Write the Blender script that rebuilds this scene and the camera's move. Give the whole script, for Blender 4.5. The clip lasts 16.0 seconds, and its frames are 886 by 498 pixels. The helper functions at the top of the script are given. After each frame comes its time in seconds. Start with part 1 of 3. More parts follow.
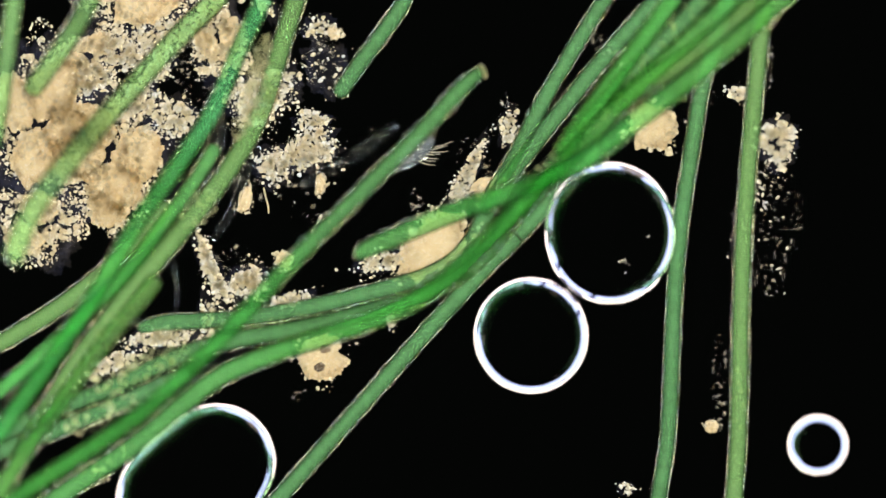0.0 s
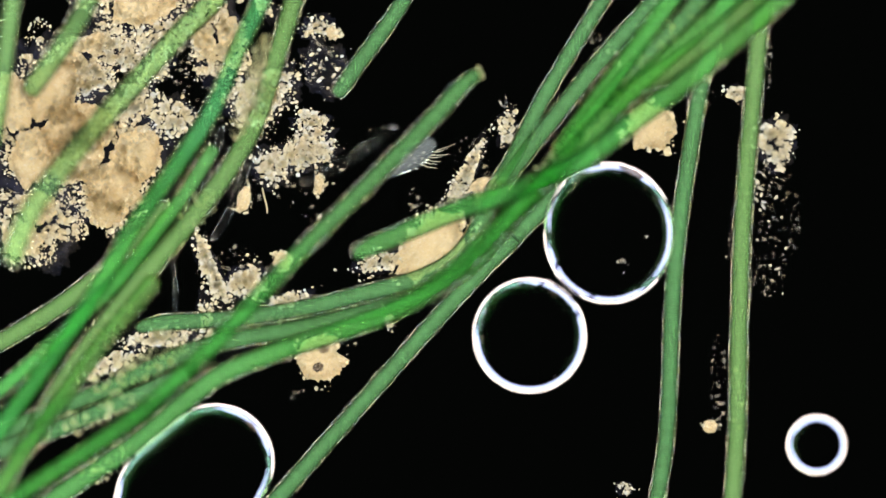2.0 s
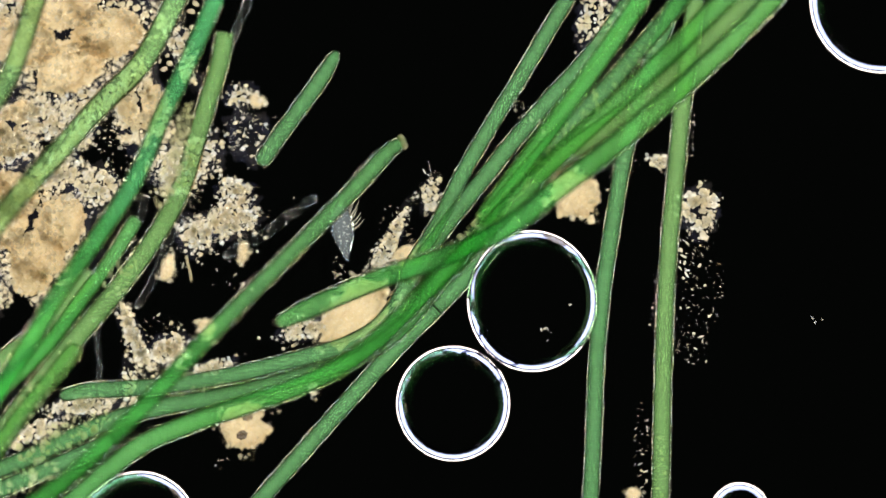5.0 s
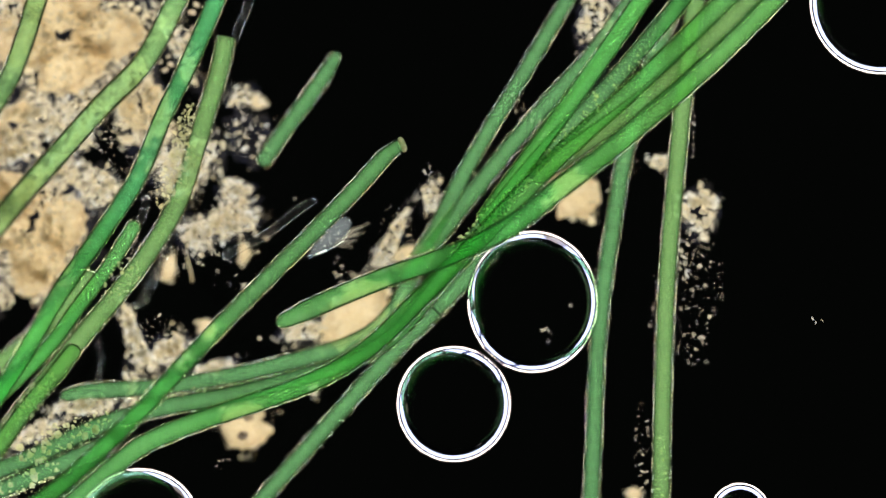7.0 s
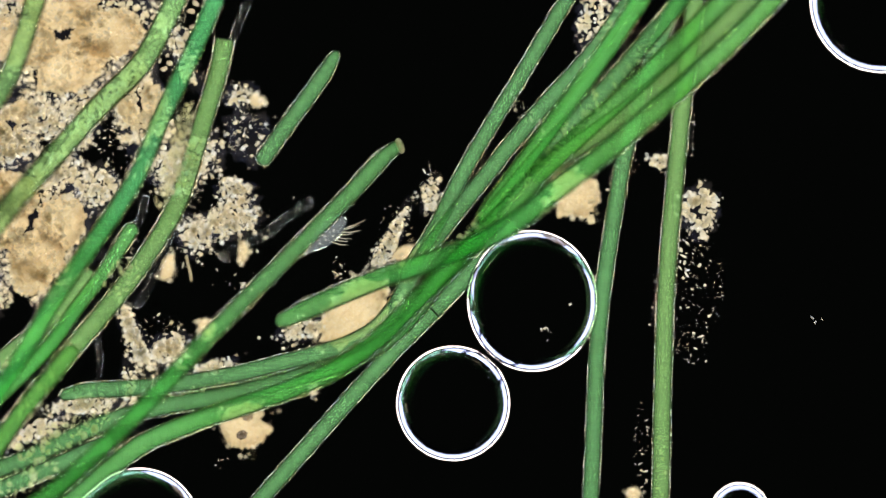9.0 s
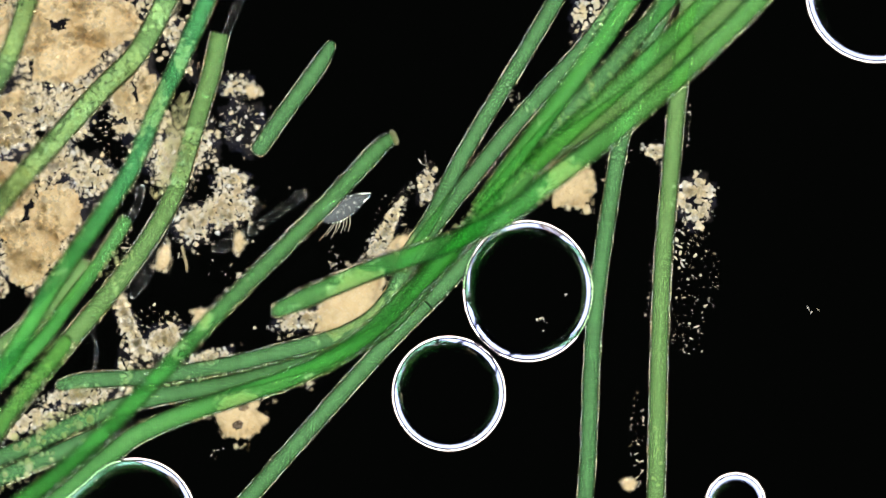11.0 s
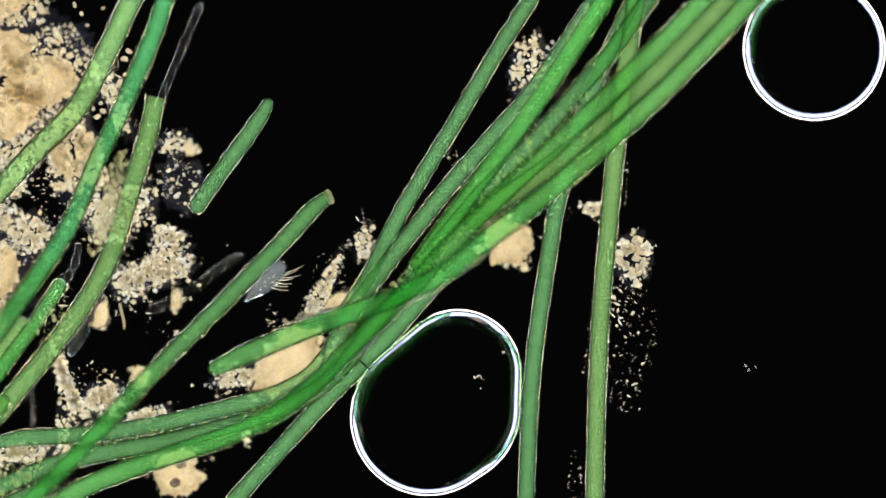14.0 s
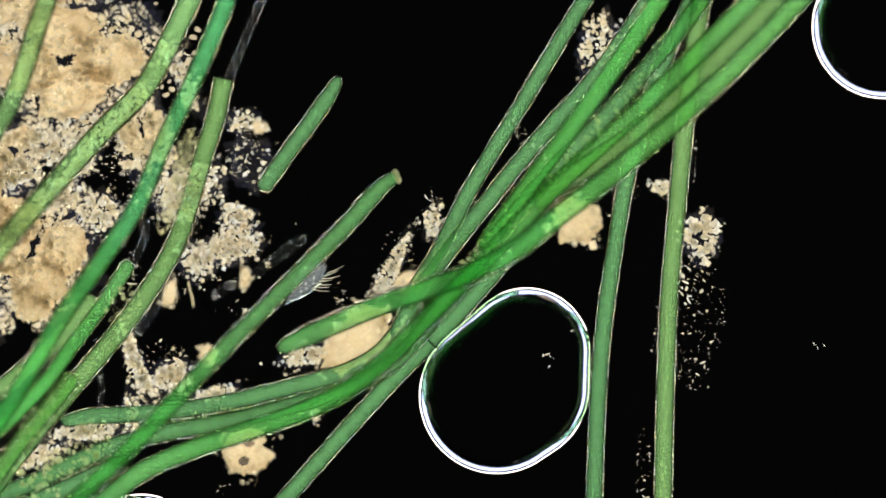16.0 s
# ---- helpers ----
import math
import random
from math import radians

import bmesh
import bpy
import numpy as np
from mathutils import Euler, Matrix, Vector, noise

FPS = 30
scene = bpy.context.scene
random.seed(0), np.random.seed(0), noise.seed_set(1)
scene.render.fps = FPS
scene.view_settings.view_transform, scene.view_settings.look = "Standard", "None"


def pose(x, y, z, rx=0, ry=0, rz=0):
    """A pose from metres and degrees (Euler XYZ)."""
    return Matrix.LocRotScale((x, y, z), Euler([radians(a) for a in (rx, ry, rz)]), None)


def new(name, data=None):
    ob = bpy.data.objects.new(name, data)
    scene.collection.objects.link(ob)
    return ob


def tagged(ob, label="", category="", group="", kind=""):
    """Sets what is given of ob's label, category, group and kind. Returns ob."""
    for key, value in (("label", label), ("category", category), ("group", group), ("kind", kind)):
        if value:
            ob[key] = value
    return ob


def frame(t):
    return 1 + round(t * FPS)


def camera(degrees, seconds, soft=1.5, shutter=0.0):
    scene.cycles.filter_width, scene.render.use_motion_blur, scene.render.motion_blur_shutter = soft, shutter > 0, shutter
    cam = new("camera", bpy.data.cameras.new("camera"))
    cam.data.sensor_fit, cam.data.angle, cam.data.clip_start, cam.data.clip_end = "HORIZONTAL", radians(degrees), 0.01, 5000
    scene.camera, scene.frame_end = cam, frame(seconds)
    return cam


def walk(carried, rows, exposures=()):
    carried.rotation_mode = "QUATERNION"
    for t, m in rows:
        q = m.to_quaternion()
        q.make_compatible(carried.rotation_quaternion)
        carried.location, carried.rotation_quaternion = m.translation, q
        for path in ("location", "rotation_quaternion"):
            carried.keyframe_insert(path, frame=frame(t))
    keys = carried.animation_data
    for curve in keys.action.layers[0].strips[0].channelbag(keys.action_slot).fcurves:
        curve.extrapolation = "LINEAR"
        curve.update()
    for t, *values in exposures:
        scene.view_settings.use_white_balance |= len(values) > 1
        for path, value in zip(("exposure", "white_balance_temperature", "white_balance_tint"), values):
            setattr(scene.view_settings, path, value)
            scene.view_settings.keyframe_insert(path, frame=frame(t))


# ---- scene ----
# A drop of pond water under a dark-field microscope, modelled 1000 times enlarged:
# one micrometre of the drop is one millimetre here. U is one plan unit, 0.75 mm.
U = 0.00075
FIELD = 3.0
EYE = 784 * U / math.tan(radians(FIELD / 2))
FOCUS = 26

cam = camera(FIELD, 16.0, soft=1.5)
cam.data.dof.use_dof = True
cam.data.dof.focus_distance = EYE - FOCUS * U
cam.data.dof.aperture_fstop = 0.21


def stage(dx, dy, up):
    """The eye over the slide, with the stage slid by dx, dy and the focus raised, in plan units."""
    return pose(-dx * U, dy * U, EYE + up * U)


walk(cam, [(t, stage(dx, dy, up)) for t, dx, dy, up in (
    (0.0, 137.5, -120, -6), (0.5, 137, -121, -6), (1.0, 137.5, -121, -6), (1.5, 137, -121, -6), (2.0, 135, -120, -6),
    (2.2, 132, -114, -6), (2.3, 129, -100, -6), (2.4, 121, -81, -6), (2.5, 108.5, -60, -6), (2.6, 90, -43, -6), (2.7, 67, -29, -6), (2.8, 46, -18, -6), (2.9, 27, -9, -6),
    (3.0, 10.5, -2.5, -6), (3.15, 2, -0.5, -6), (3.5, 0, 0, -6), (4.2, 0, 0, -6), (5.2, 0, 0.5, 32), (6.3, 0.5, 1.5, 60),
    (7.0, 1, 1.5, 60), (7.5, 1, 1.5, 48), (8.0, 0.5, 0.7, 30), (9.0, 0, 0, 26), (9.4, 0, 0, 26), (11.1, -8, -20, 26),
    (11.5, -9, -27.5, 26), (12.0, -6.5, -27, 26), (12.2, -6.5, -25, 26), (12.4, -7, -12, 26), (12.5, -7, 2.5, 26), (12.6, -9, 24, 26), (12.7, -22, 40, 26),
    (12.8, -46, 60, 26), (12.9, -85, 79, 26), (13.0, -112.5, 85.5, 26), (13.2, -118, 85.5, 26), (13.5, -118.5, 85.5, 26), (14.0, -118, 84.5, 26),
    (14.2, -118, 85, 26), (14.4, -106, 81, 26), (14.5, -91, 76, 26), (14.6, -82, 72, 26), (14.8, -45, 61, 26), (15.0, -33, 57, 26),
    (15.5, -32, 56.5, 26), (15.7, -22, 53, 26), (15.85, -7, 49, 26), (16.0, 3.5, 46, 26))])

# ---- light: the hollow cone of a dark-field condenser under the slide, nothing from above ----
world = bpy.data.worlds.new("dark_field")
world.use_nodes = True
world.node_tree.nodes["Background"].inputs[0].default_value = (0.5, 0.6, 0.5, 1)
world.node_tree.nodes["Background"].inputs[1].default_value = 0.0025
scene.world = world
scene.view_settings.exposure = 0.0
LAMP = 7.5
scene.cycles.transparent_max_bounces = 48
scene.cycles.max_bounces = 16
scene.cycles.diffuse_bounces = 6


# ---- materials ----
class Nodes:
    """A short hand for node trees."""

    def __init__(self, name):
        self.m = bpy.data.materials.new(name)
        self.m.use_nodes = True
        self.t = self.m.node_tree
        self.t.nodes.clear()

    def add(self, kind, values=None, **props):
        n = self.t.nodes.new("ShaderNode" + kind)
        for k, v in props.items():
            setattr(n, k, v)
        for k, v in (values or {}).items():
            if isinstance(v, bpy.types.NodeSocket):
                self.t.links.new(v, n.inputs[k])
            else:
                n.inputs[k].default_value = v
        return n

    def math(self, op, a, b=0.0):
        return self.add("Math", {0: a, 1: b}, operation=op).outputs[0]

    def mixed(self, fac, a, b):
        return self.add("MixShader", {0: fac, 1: a, 2: b}).outputs[0]

    def blend(self, fac, a, b):
        n = self.add("Mix", data_type="RGBA")
        for i, v in ((0, fac), (6, a), (7, b)):
            if isinstance(v, bpy.types.NodeSocket):
                self.t.links.new(v, n.inputs[i])
            else:
                n.inputs[i].default_value = v
        return n.outputs[2]

    def done(self, shader):
        out = self.add("OutputMaterial")
        self.t.links.new(shader, out.inputs[0])
        return self.m


def living_green(name, colour, dark, clear, cell=7.0, strength=0.5, later=()):
    """A column of flat cells seen from its side: fine cross walls, groups of paler and darker cells, see-through.
    later: (colour, start, end), painted further along, vivid where overlapping filaments glow."""
    n = Nodes(name)
    uv = n.add("UVMap").outputs[0]
    across = n.add("SeparateXYZ", {0: uv})
    along = across.outputs[0]
    side = n.math("ABSOLUTE", across.outputs[1])
    wob = n.add("TexNoise", {"W": n.math("MULTIPLY", along, 0.09), "Detail": 3.0}, noise_dimensions="1D").outputs[0]
    wave = n.math("SINE", n.math("ADD", n.math("MULTIPLY", along, 2 * math.pi / cell), n.math("MULTIPLY", wob, 5.0)))
    wall = n.add("MapRange", {0: wave, 1: 0.0, 2: 0.7, 3: 0.0, 4: 1.0}).outputs[0]
    group = n.add("TexNoise", {"W": n.math("MULTIPLY", along, 0.045), "Detail": 4.0, "Roughness": 0.7}, noise_dimensions="1D").outputs[0]
    fine = n.add("TexNoise", {"Vector": n.add("TexCoord").outputs["Object"], "Scale": 160.0, "Detail": 4.0}).outputs[0]
    fac = n.math("MULTIPLY", wall, n.add("MapRange", {0: group, 1: 0.35, 2: 0.65, 3: 0.6 * strength, 4: strength}).outputs[0])
    fac = n.math("MULTIPLY", fac, n.add("MapRange", {0: side, 1: 0.25, 2: 0.85, 3: 0.75, 4: 1.0}).outputs[0])
    fresh = (*colour, 1)
    for tone, start, end in later:
        fresh = n.blend(n.add("MapRange", {0: along, 1: start, 2: end}, interpolation_type="SMOOTHSTEP").outputs[0], fresh, (*tone, 1))
    col = n.blend(fac, fresh, (*dark, 1))
    col = n.blend(n.add("MapRange", {0: fine, 1: 0.3, 2: 0.75, 3: 0.0, 4: 0.22}).outputs[0], col, (colour[0] * 1.5, colour[1] * 1.15, colour[2] * 1.2, 1))
    bump = n.add("Bump", {"Strength": 0.15, "Distance": 0.001, "Height": wave}).outputs[0]
    body = n.mixed(0.35, n.add("BsdfTranslucent", {"Color": col, "Normal": bump}).outputs[0], n.add("BsdfDiffuse", {"Color": col, "Normal": bump}).outputs[0])
    # Dark gloss seen at a slant paints the refracted dark line along each edge.
    edge_dark = n.add("BsdfGlossy", {"Color": (0.05, 0.03, 0.015, 1), "Roughness": 0.3}).outputs[0]
    seen = n.mixed(clear, body, n.add("BsdfTransparent", {"Color": (0.75, 0.98, 0.74, 1)}).outputs[0])
    return n.done(n.mixed(n.add("Fresnel", {"IOR": 1.16}).outputs[0], seen, edge_dark))


def skin(name, ior, tint, veil, rough=0.05):
    """A clear wall: it shines only where it is seen at a slant; veil is its faint cloudiness."""
    n = Nodes(name)
    clear = n.add("BsdfTransparent").outputs[0]
    cloud = n.add("TexNoise", {"Vector": n.add("TexCoord").outputs["Object"], "Scale": 90.0, "Detail": 5.0}).outputs[0]
    haze = n.add("BsdfTranslucent", {"Color": (*tint, 1)}).outputs[0]
    base = n.mixed(n.math("MULTIPLY", cloud, veil), clear, haze)
    shine = n.add("BsdfGlossy", {"Color": (*tint, 1), "Roughness": rough}).outputs[0]
    return n.done(n.mixed(n.add("Fresnel", {"IOR": ior}).outputs[0], base, shine))


def air_wall():
    """Air against water: mirror beyond the critical angle, clear below it."""
    n = Nodes("air_in_water")
    # Lilac gloss colour paints the blue fringe of the bright rims.
    shine = n.add("BsdfGlossy", {"Color": (0.31, 0.30, 0.38, 1), "Roughness": 0.06}).outputs[0]
    return n.done(n.mixed(n.add("Fresnel", {"IOR": 0.81}).outputs[0], n.add("BsdfTransparent").outputs[0], shine))


def crumbs(name, colours, clear=0.1, gloss=0.08, solid=0.2, tan=(0.82, 0.66, 0.40)):
    """Crumbs of mineral and rotten plant matter: each piece its own shade, mottled with tan, light passing through.
    solid: the share of light that a piece throws back rather than lets through."""
    n = Nodes(name)
    own = n.add("NewGeometry").outputs["Random Per Island"]
    ramp = n.add("ValToRGB", {0: own})
    els = ramp.color_ramp.elements
    for i, c in enumerate(colours):
        e = els[i] if i < 2 else els.new(i / (len(colours) - 1))
        e.position = i / (len(colours) - 1)
        e.color = (*c, 1)
    at = n.add("TexCoord").outputs["Object"]
    patch = n.add("TexNoise", {"Vector": at, "Scale": 26.0, "Detail": 6.0, "Roughness": 0.65}).outputs[0]
    speck = n.add("TexNoise", {"Vector": at, "Scale": 240.0, "Detail": 5.0}).outputs[0]
    col = n.blend(n.add("MapRange", {0: patch, 1: 0.42, 2: 0.66, 3: 0.0, 4: 0.65}).outputs[0], ramp.outputs[0], (*tan, 1))
    col = n.blend(n.add("MapRange", {0: speck, 1: 0.55, 2: 0.75, 3: 0.0, 4: 0.3}).outputs[0], col, (0.72, 0.58, 0.42, 1))
    # Pale blue-white flecks paint sparkle into the crumb colour.
    painted_glint = n.add("TexNoise", {"Vector": at, "Scale": 420.0, "Detail": 2.0}).outputs[0]
    col = n.blend(n.add("MapRange", {0: painted_glint, 1: 0.56, 2: 0.66, 3: 0.0, 4: 0.4}).outputs[0], col, (0.88, 0.90, 0.94, 1))
    bump = n.add("Bump", {"Strength": 0.9, "Distance": 0.004, "Height": speck}).outputs[0]
    body = n.mixed(solid, n.add("BsdfTranslucent", {"Color": col, "Normal": bump}).outputs[0], n.add("BsdfDiffuse", {"Color": col, "Normal": bump}).outputs[0])
    body = n.mixed(gloss, body, n.add("BsdfRefraction", {"Color": (1, 1, 1, 1), "Roughness": 0.3, "IOR": 1.4, "Normal": bump}).outputs[0])
    return n.done(n.mixed(clear, body, n.add("BsdfTransparent").outputs[0]))


def glowing(name, colour, strength):
    n = Nodes(name)
    return n.done(n.add("Emission", {"Color": (*colour, 1), "Strength": strength}).outputs[0])


def plain(name, colour, rough):
    n = Nodes(name)
    spots = n.add("TexNoise", {"Vector": n.add("TexCoord").outputs["Object"], "Scale": 120.0, "Detail": 4.0}).outputs[0]
    col = n.blend(spots, (*colour, 1), tuple(0.6 * c for c in colour) + (1,))
    return n.done(n.add("BsdfPrincipled", {"Base Color": col, "Roughness": rough}).outputs[0])


GREEN = living_green("cell_green", (0.219, 0.501, 0.269), (0.009, 0.025, 0.009), 0.72, 5.4, 1.0)
VIVID = living_green("vivid_cell_green", (0.257, 0.768, 0.273), (0.067, 0.397, 0.082), 0.72, 8.0, 0.5)
PALE = living_green("pale_cell_green", (0.366, 0.561, 0.268), (0.067, 0.241, 0.068), 0.72, 5.6, 0.75)
# PALE lightened to make up for light that the detritus below blocks.
BRIGHTENED = living_green("brightened_cell_green", (0.584, 0.92, 0.492), (0.082, 0.241, 0.082), 0.76, 5.8, 1.0)
# Next four: vivid stretches paint in the glow of overlapping filaments.
OVERLIT = living_green("overlap_lit_green", (0.199, 0.476, 0.225), (0.012, 0.033, 0.012), 0.72, 5.4, 1.0, [((0.162, 0.768, 0.205), 380, 620)])
TIPPED = living_green("tip_cell_green", (0.244, 0.61, 0.26), (0.016, 0.142, 0.028), 0.72, 5.8, 0.7, [((0.19, 0.768, 0.246), 60, 240), ((0.298, 0.696, 0.26), 520, 760)])
SPREAD = living_green("spread_cell_green", (0.23, 0.61, 0.246), (0.028, 0.184, 0.035), 0.72, 5.8, 0.65, [((0.203, 0.768, 0.232), 420, 660), ((0.284, 0.709, 0.273), 1120, 1360)])
TEAL = living_green("blue_cell_green", (0.162, 0.653, 0.342), (0.016, 0.142, 0.055), 0.72, 7.0, 0.8, [((0.162, 0.768, 0.26), 540, 760)])
SHEATH = skin("filament_sheath", 1.20, (1.0, 0.92, 0.75), 0.03, 0.08)
PELLICLE = skin("clear_skin", 1.04, (0.72, 0.82, 0.86), 0.03, 0.15)
HYALINE = skin("hyaline_wall", 1.09, (0.9, 0.93, 0.9), 0.003, 0.1)
AIR = air_wall()
GLASS = skin("slide_glass", 1.02, (1, 1, 1), 0.0)
CREAM = crumbs("cream_detritus", [(0.704, 0.641, 0.43), (0.686, 0.579, 0.344), (0.757, 0.73, 0.602), (0.634, 0.516, 0.292), (0.739, 0.73, 0.654)], 0.62, 0.22, 0.2)
ORANGE = crumbs("orange_cream_matter", [(0.78, 0.66, 0.42), (0.76, 0.63, 0.39)], 0.5, 0.12, 0.25, (0.73, 0.53, 0.27))
CRUMB = crumbs("pale_mineral_crumbs", [(0.704, 0.65, 0.447), (0.651, 0.561, 0.344), (0.757, 0.801, 0.817), (0.634, 0.543, 0.344), (0.739, 0.748, 0.722)], 0.55, 0.20, 0.2)
GRANULE = crumbs("yellow_green_granules", [(0.757, 0.712, 0.464), (0.704, 0.685, 0.43), (0.774, 0.739, 0.55)], 0.40, 0.06)
CRYSTAL = crumbs("glassy_flakes", [(0.85, 0.85, 0.80), (0.80, 0.72, 0.52), (0.9, 0.9, 0.95)], 0.66, 0.10)
FLESH = crumbs("ciliate_plasm", [(0.60, 0.72, 0.78), (0.66, 0.76, 0.80)], 0.95, 0.02, 0.2, (0.6, 0.66, 0.68))
# Thin blue colour that imitates the haze glowing between crumbs.
GAP_GLOW = crumbs("blue_gap_glow", [(0.30, 0.34, 0.72), (0.34, 0.36, 0.66)], 0.995, 0.0)
TIPBROWN = crumbs("tip_calyptra", [(0.62, 0.55, 0.36), (0.55, 0.48, 0.3)], 0.2, 0.05)


# ---- builders ----
def P(x, y, z=0.0):
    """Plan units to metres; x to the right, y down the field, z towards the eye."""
    k = (EYE - z * U) / EYE * U
    return Vector(((x - 784) * k, (441 - y) * k, z * U))


def part(name, data, material, parent, label=""):
    """Links mesh data (a mesh or a bmesh in the parent's space) as one object under a thing."""
    if isinstance(data, bmesh.types.BMesh):
        me = bpy.data.meshes.new(name)
        data.to_mesh(me)
        data.free()
        data = me
    if material and not data.materials:
        data.materials.append(material)
    ob = new(name, data)
    ob.parent = parent
    return tagged(ob, label)


def mesh_of(name, verts, faces, material, smooth=True, uvs=None):
    me = bpy.data.meshes.new(name)
    me.from_pydata([tuple(v) for v in verts], [], [tuple(f) for f in faces])
    if smooth:
        me.polygons.foreach_set("use_smooth", [True] * len(me.polygons))
    if uvs is not None:
        layer = me.uv_layers.new(name="UVMap")
        idx = np.empty(len(me.loops), dtype=np.int32)
        me.loops.foreach_get("vertex_index", idx)
        layer.data.foreach_set("uv", np.asarray(uvs, dtype=np.float32)[idx].ravel())
    me.materials.append(material)
    me.update()
    return me


def thing(name, at, label, category, group="", kind=""):
    ob = new(name)
    ob.empty_display_size = 0.02
    ob.location = at
    return tagged(ob, label, category, group, kind)


def spline(points, step=6.0):
    """A smooth line through plan points (x, y, z), sampled evenly. Returns places and the length to each."""
    p = np.array(points, dtype=float)
    p = np.vstack([2 * p[0] - p[1], p, 2 * p[-1] - p[-2]])
    out = []
    for i in range(1, len(p) - 2):
        for t in np.linspace(0, 1, 24, endpoint=False):
            a, b, c, d = p[i - 1:i + 3]
            out.append(0.5 * (2 * b + (c - a) * t + (2 * a - 5 * b + 4 * c - d) * t * t + (3 * b - a - 3 * c + d) * t ** 3))
    out.append(p[-2])
    out = np.array(out)
    run = np.concatenate([[0], np.cumsum(np.linalg.norm(np.diff(out, axis=0), axis=1))])
    s = np.arange(0, run[-1] + step * 0.5, step)
    return np.stack([np.interp(s, run, out[:, k]) for k in range(3)], axis=1), s


def tube(name, line, s, radius, material, origin, sides=20, closed=True):
    """A tube of changing radius along a line of plan points, in metres about origin."""
    w = np.array([P(*q) for q in line])
    d = np.gradient(w, axis=0)
    d /= np.linalg.norm(d, axis=1)[:, None]
    n1 = np.cross(np.array([0, 0, 1.0]), d)
    n1 /= np.linalg.norm(n1, axis=1)[:, None]
    n2 = np.cross(d, n1)
    a = np.linspace(0, 2 * np.pi, sides, endpoint=False)
    ring = n1[:, None, :] * np.cos(a)[None, :, None] + n2[:, None, :] * np.sin(a)[None, :, None]
    v = w[:, None, :] + ring * (np.asarray(radius) * U)[:, None, None]
    m = len(w)
    uv = np.stack([np.repeat(s, sides), np.tile(np.cos(a), m)], axis=1)
    faces = []
    for i in range(m - 1):
        for j in range(sides):
            k = (j + 1) % sides
            faces.append((i * sides + j, i * sides + k, (i + 1) * sides + k, (i + 1) * sides + j))
    if closed:
        faces.append(tuple(range(sides))[::-1])
        faces.append(tuple(range((m - 1) * sides, m * sides)))
    return mesh_of(name, v.reshape(-1, 3) - np.array(origin), faces, material, True, uv)


def rounded(s, r, head, tail, blunt=0.8):
    """Radius along a filament of half width r: rounded where an end shows, full where it runs on."""
    k = np.full(len(s), float(r))
    for on, dist in ((head, s - s[0]), (tail, s[-1] - s)):
        if on:
            x = np.clip(dist / (r * blunt), 0, 1)
            k *= np.sqrt(np.clip(1 - (1 - x) ** 2, 0.02, 1)) if on == 1 else np.clip(0.62 + 0.38 * np.clip(dist / (r * 3.2), 0, 1) ** 0.8, 0, 1) * np.sqrt(np.clip(1 - (1 - x) ** 2, 0.02, 1))
    return k


def filament(points, width, material, label, head=0, tail=0, cap=False, seed=1):
    """A gliding blue-green filament: a column of cells in a thin clear sheath. head/tail: 0 runs on, 1 rounded, 2 tapered end."""
    rng = np.random.default_rng(seed)
    line, s = spline(points, 3.5)
    mid = P(*line[len(line) // 2])
    ob = thing("filament", mid, label, "algae filament", "filaments")
    r = width / 2
    wav = np.interp(s, np.linspace(0, s[-1], 12), rng.normal(1, 0.006, 12))
    body = rounded(s, r, head, tail) * wav * (1 + 0.012 * np.sin(s * 2 * np.pi / 7.0))
    part("cell_column", tube("cell_column", line, s, body * 0.89, material, mid), None, ob)
    part("sheath", tube("sheath", line, s, rounded(s, r, head, tail) * wav, SHEATH, mid, closed=False), None, ob, "thin clear shining sheath")
    if cap:
        n = 4
        part("end_cap", tube("end_cap", line[:n], s[:n], r * np.array([0.52, 0.80, 0.82, 0.60]), TIPBROWN, mid), None, ob, "brownish thickened end cap")
    return ob


def clear_tube(points, width, label, head=1, tail=1, cell=22):
    """A colourless hair-thin filament with cross walls."""
    line, s = spline(points, 3.0)
    mid = P(*line[len(line) // 2])
    ob = thing("hyaline_filament", mid, label, "clear filament", "clear filaments")
    part("wall", tube("wall", line, s, rounded(s, width / 2, head, tail), HYALINE, mid, 14), None, ob)
    if cell:
        step = max(1, int(cell / 3))
        for i in range(step, len(s) - step, step):
            q = line[i:i + 2]
            part("cross_wall", tube("cross_wall", q, s[i:i + 2] * 0 + np.array([0, 1.0]), np.array([1, 1]) * width * 0.47, HYALINE, mid, 14), None, ob)
    return ob


def ico(sub):
    bm = bmesh.new()
    bmesh.ops.create_icosphere(bm, subdivisions=sub, radius=1)
    v = np.array([x.co[:] for x in bm.verts])
    f = np.array([[x.index for x in y.verts] for y in bm.faces])
    bm.free()
    return v, f


ICO1, ICO2, ICO4, ICO5 = ico(1), ico(2), ico(4), ico(6)


